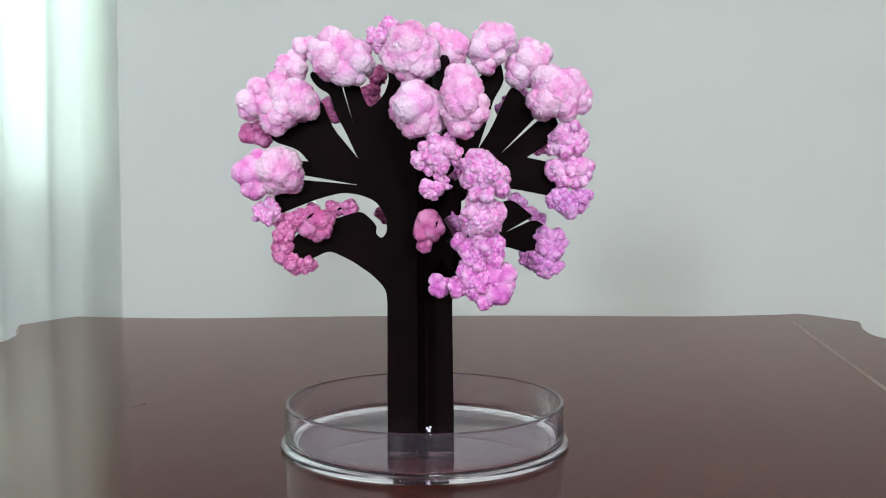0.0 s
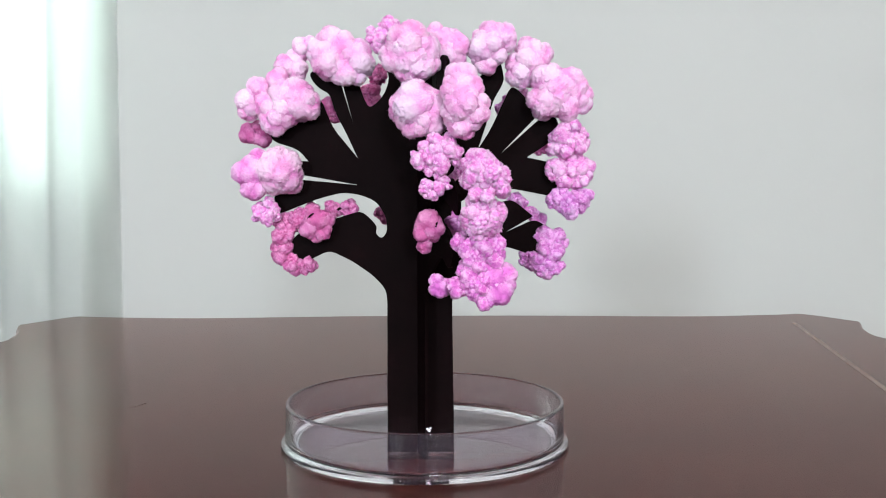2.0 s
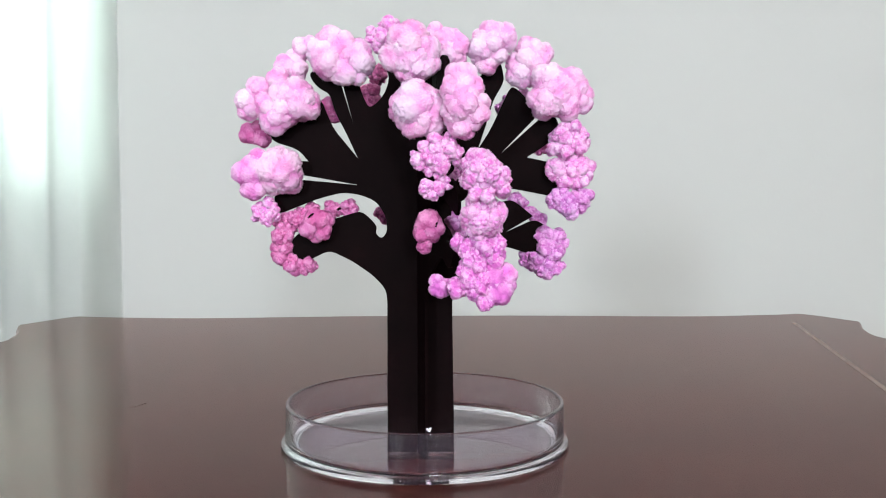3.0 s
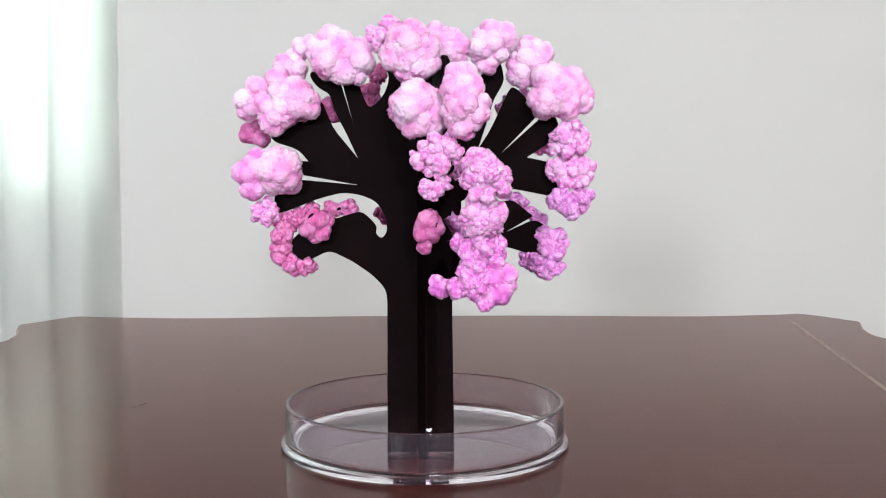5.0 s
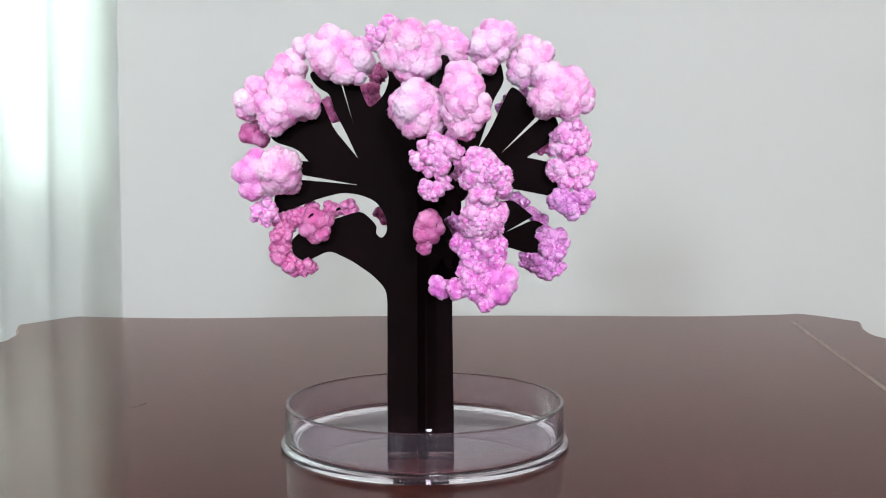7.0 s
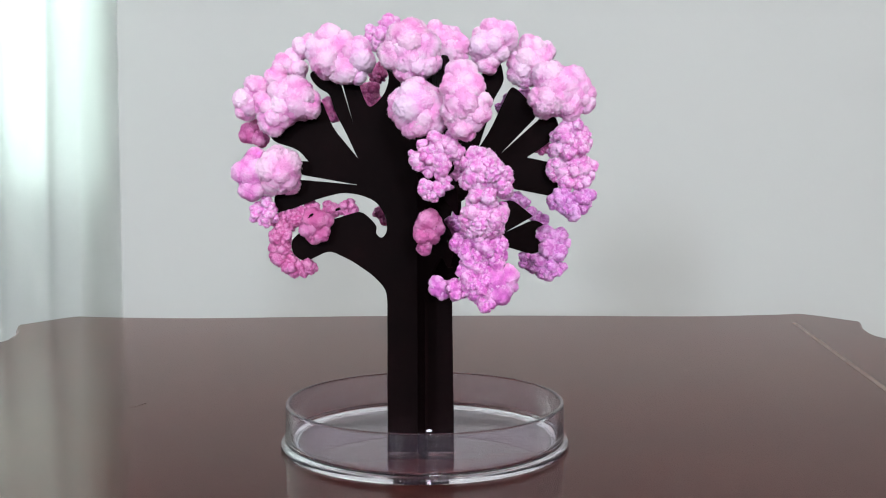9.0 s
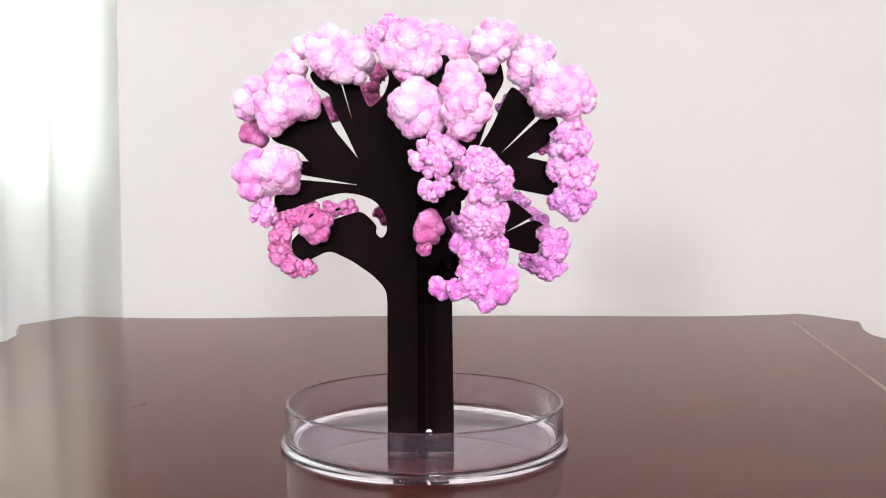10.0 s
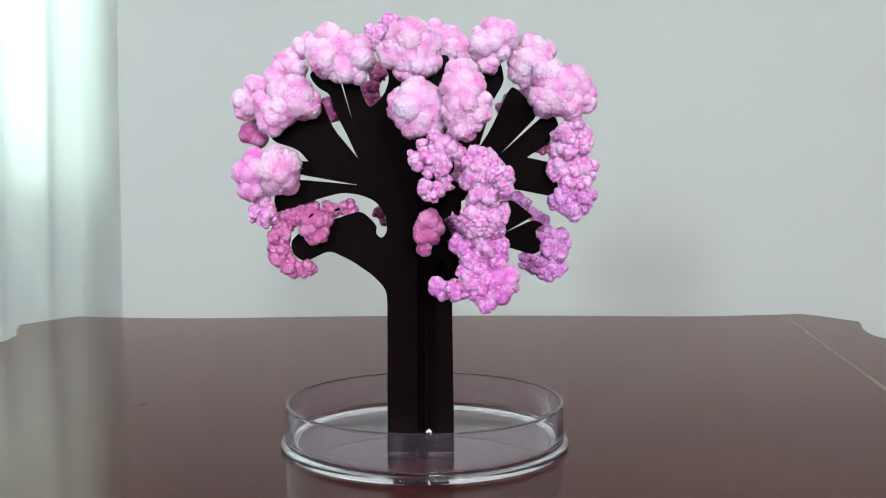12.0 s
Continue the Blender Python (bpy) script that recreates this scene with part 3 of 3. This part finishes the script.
    blossom("p", [(-2.1, 23.9, 121.7, 4.8), (-5.5, 22.9, 117.5, 4.1), (2.1, 23.3, 119.4, 4.1), (0.6, 23.3, 114.4, 3.9), (-3.1, 22.6, 112.8, 2.9), (4.0, 23.2, 115.2, 2.9), (-1.6, 23.8, 117.3, 4.5), (-0.1, 23.0, 123.9, 2.7), (-4.7, 23.4, 120.4, 3.3)])
    blossom("p", [(7.5, 9.7, 124.1, 3.8), (11.1, 10.2, 121.8, 3.5), (9.1, 10.1, 119.5, 3.8), (5.0, 8.4, 125.9, 3.1), (12.3, 9.2, 118.2, 2.6), (9.9, 9.3, 125.4, 2.2)])
    blossom("p", [(0.8, 31.2, 105.8, 4.4), (-2.6, 31.6, 101.7, 4.6), (3.3, 31.6, 100.8, 4.9), (0.1, 32.1, 98.7, 4.4), (-4.2, 31.1, 104.1, 2.9), (4.3, 30.8, 103.8, 3.7), (0.1, 32.4, 102.9, 5.3)])
    blossom("p", [(11.7, 37.4, 110.0, 3.7), (9.6, 38.3, 107.3, 3.1), (14.7, 38.9, 107.2, 3.1), (12.4, 38.8, 103.0, 4.6), (16.0, 37.9, 99.7, 3.7), (12.8, 37.4, 96.6, 3.6), (10.5, 37.6, 100.0, 3.4), (17.0, 38.3, 102.8, 2.6), (10.0, 36.9, 111.7, 2.0)])
    blossom("c", [(6.0, 35.0, 93.3, 2.3), (8.2, 34.8, 91.3, 2.6), (0.8, 33.2, 88.3, 2.3), (3.8, 34.3, 89.6, 2.5), (6.7, 34.4, 87.5, 2.8), (10.5, 34.0, 90.4, 2.2), (2.0, 33.9, 92.2, 1.8), (3.8, 33.8, 86.1, 1.9), (9.1, 34.2, 93.9, 1.8), (5.3, 35.3, 91.1, 2.0), (-0.6, 32.9, 89.8, 1.2), (11.4, 33.5, 88.3, 1.3)])
    blossom("c", [(3.0, 33.5, 80.8, 2.2), (6.1, 33.7, 81.4, 1.9), (8.2, 33.8, 82.9, 1.5), (4.7, 34.0, 79.4, 1.5), (2.3, 33.9, 82.6, 1.3), (6.7, 34.4, 84.3, 1.5), (9.2, 33.8, 81.4, 1.0)])
    blossom("c", [(16.4, 47.8, 87.0, 3.9), (19.4, 48.1, 84.6, 3.9), (15.0, 47.7, 82.9, 3.0), (20.8, 47.5, 81.6, 3.0), (17.2, 47.6, 80.2, 3.0), (14.8, 46.7, 88.2, 2.5), (18.6, 46.5, 89.0, 2.2), (17.1, 47.5, 84.0, 3.9), (22.7, 46.6, 83.2, 1.7)])
    blossom("c", [(16.5, 45.3, 75.4, 3.6), (20.1, 45.7, 73.8, 2.8), (15.1, 44.8, 71.8, 2.7), (19.3, 45.2, 71.1, 2.7), (13.7, 45.4, 73.9, 2.0), (17.9, 44.7, 77.1, 2.9), (21.5, 44.1, 75.7, 2.0), (16.8, 45.3, 72.9, 3.4), (15.9, 44.3, 69.7, 1.7)])
    blossom("m", [(18.1, 42.2, 66.0, 3.8), (20.4, 40.9, 63.7, 2.9), (15.6, 41.4, 63.7, 3.1), (13.0, 41.8, 66.0, 2.1), (21.3, 41.2, 67.4, 2.1), (11.3, 40.6, 67.4, 2.0), (16.7, 42.0, 61.7, 2.6)])
    blossom("m", [(14.6, 41.3, 58.1, 3.1), (17.6, 41.8, 53.1, 2.6), (13.3, 40.9, 60.9, 2.3), (11.3, 41.3, 55.2, 2.6), (15.3, 41.5, 54.6, 2.3), (16.7, 42.2, 56.8, 3.4), (18.4, 41.6, 51.0, 1.3)])
    blossom("b", [(20.4, 41.4, 57.3, 3.6), (23.2, 40.6, 58.6, 2.9), (21.6, 41.6, 54.6, 2.9), (24.4, 40.4, 56.4, 2.0), (19.4, 41.2, 53.4, 2.0)])
    blossom("b", [(6.3, 38.0, 55.6, 2.3), (8.6, 37.7, 55.3, 2.0), (5.6, 38.3, 56.8, 1.7), (7.2, 38.1, 53.9, 1.6)])
    blossom("e", [(3.7, 27.9, 72.1, 3.0), (2.9, 27.4, 68.5, 3.0), (2.3, 26.3, 65.1, 1.8), (4.9, 27.7, 70.5, 2.4), (1.3, 27.5, 70.6, 1.7), (4.3, 27.3, 74.5, 1.4)])
    blossom("v", [(10.6, 14.8, 70.0, 2.2), (12.4, 14.2, 67.3, 1.9), (9.8, 14.1, 71.6, 1.6), (11.8, 14.4, 73.2, 1.9)])
    blossom("p", [(21.5, 7.8, 126.0, 3.9), (25.2, 7.4, 125.2, 3.6), (18.7, 8.4, 121.8, 3.5), (22.8, 7.4, 120.7, 3.2), (20.4, 6.9, 116.8, 2.9), (18.0, 7.3, 119.1, 2.3), (21.2, 7.7, 123.0, 4.2), (17.3, 7.2, 125.5, 1.9)])
    blossom("p", [(32.9, 3.2, 122.3, 3.9), (35.5, 3.5, 119.7, 3.6), (29.7, 3.1, 116.5, 3.9), (34.0, 3.1, 115.7, 3.6), (31.4, 2.6, 113.3, 3.0), (37.5, 2.3, 121.5, 2.6), (32.6, 3.5, 118.9, 4.3), (28.8, 3.5, 118.9, 2.6)])
    blossom("p", [(37.4, 7.3, 113.5, 4.2), (36.7, 8.3, 106.8, 4.7), (43.8, 8.0, 112.6, 4.4), (47.1, 8.0, 109.1, 4.2), (43.8, 8.4, 105.3, 4.2), (40.5, 8.7, 109.0, 4.8), (48.8, 7.4, 105.3, 2.6), (39.8, 8.1, 104.2, 2.3)])
    blossom("c", [(42.5, 6.5, 97.3, 2.9), (45.8, 6.1, 98.3, 2.9), (47.4, 6.5, 95.0, 2.9), (43.4, 6.5, 93.4, 3.1), (41.0, 5.9, 96.7, 2.1), (40.3, 5.1, 92.5, 2.0), (45.0, 6.0, 95.7, 2.9), (48.9, 5.5, 97.7, 1.5)])
    blossom("c", [(41.3, 3.8, 87.0, 3.3), (46.2, 4.2, 87.3, 3.5), (49.6, 3.3, 87.8, 3.0), (43.8, 4.2, 83.7, 2.6), (47.9, 4.1, 84.5, 2.8), (39.0, 3.7, 86.3, 1.7), (44.5, 4.8, 89.4, 2.6)])
    blossom("v", [(43.6, 5.6, 77.1, 3.6), (47.8, 4.8, 77.9, 3.6), (40.4, 5.3, 77.9, 2.3), (45.3, 5.5, 74.8, 2.5), (49.5, 4.5, 79.7, 2.1), (42.0, 5.3, 79.5, 2.1)])
    blossom("v", [(31.3, -3.7, 77.0, 2.0), (33.9, -3.9, 74.3, 2.0), (36.7, -4.2, 70.9, 2.4), (29.6, -4.0, 79.0, 1.9), (35.2, -3.4, 72.9, 1.7)])
    blossom("v", [(38.1, -1.5, 67.2, 2.7), (41.5, -1.8, 66.9, 2.7), (42.0, -0.0, 62.6, 2.4), (38.8, 0.3, 62.3, 2.9), (35.5, -0.2, 59.3, 2.7), (39.5, -0.3, 57.5, 3.0), (32.9, -1.6, 59.4, 2.4), (37.0, -0.4, 56.8, 2.4), (42.2, -1.3, 57.7, 1.9), (43.9, -1.9, 65.2, 1.7), (31.2, -2.0, 60.4, 1.4)])
    blossom("v", [(28.4, -12.1, 107.9, 3.1), (31.6, -11.3, 109.6, 2.6), (25.8, -12.1, 106.5, 1.7)])
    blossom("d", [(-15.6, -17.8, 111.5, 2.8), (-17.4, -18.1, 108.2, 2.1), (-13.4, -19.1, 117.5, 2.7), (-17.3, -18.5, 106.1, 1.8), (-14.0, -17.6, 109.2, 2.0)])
    blossom("v", [(11.0, 20.2, 86.5, 2.6), (9.8, 20.2, 84.6, 1.7), (11.6, 20.0, 88.6, 1.5)])
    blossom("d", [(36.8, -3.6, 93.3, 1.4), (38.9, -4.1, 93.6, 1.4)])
    blossom("w", [(3.3, 11.4, 11.6, 0.42), (2.7, 11.3, 11.2, 0.32), (3.8, 11.3, 11.1, 0.3)])


def motions():
    """The crystals grow: the outer lobes creep outwards through the whole clip."""
    for ob, m, way in GROWING:
        walk(ob, [(t, Matrix.Translation(way * (t / 12.0 - 1.0)) @ m) for t in (0.0, 3.0, 6.0, 9.0, 12.0)])


build_room()
build_window()
build_curtain()
build_table()
build_dish()
TREE = build_tree()
build_blossoms()
motions()
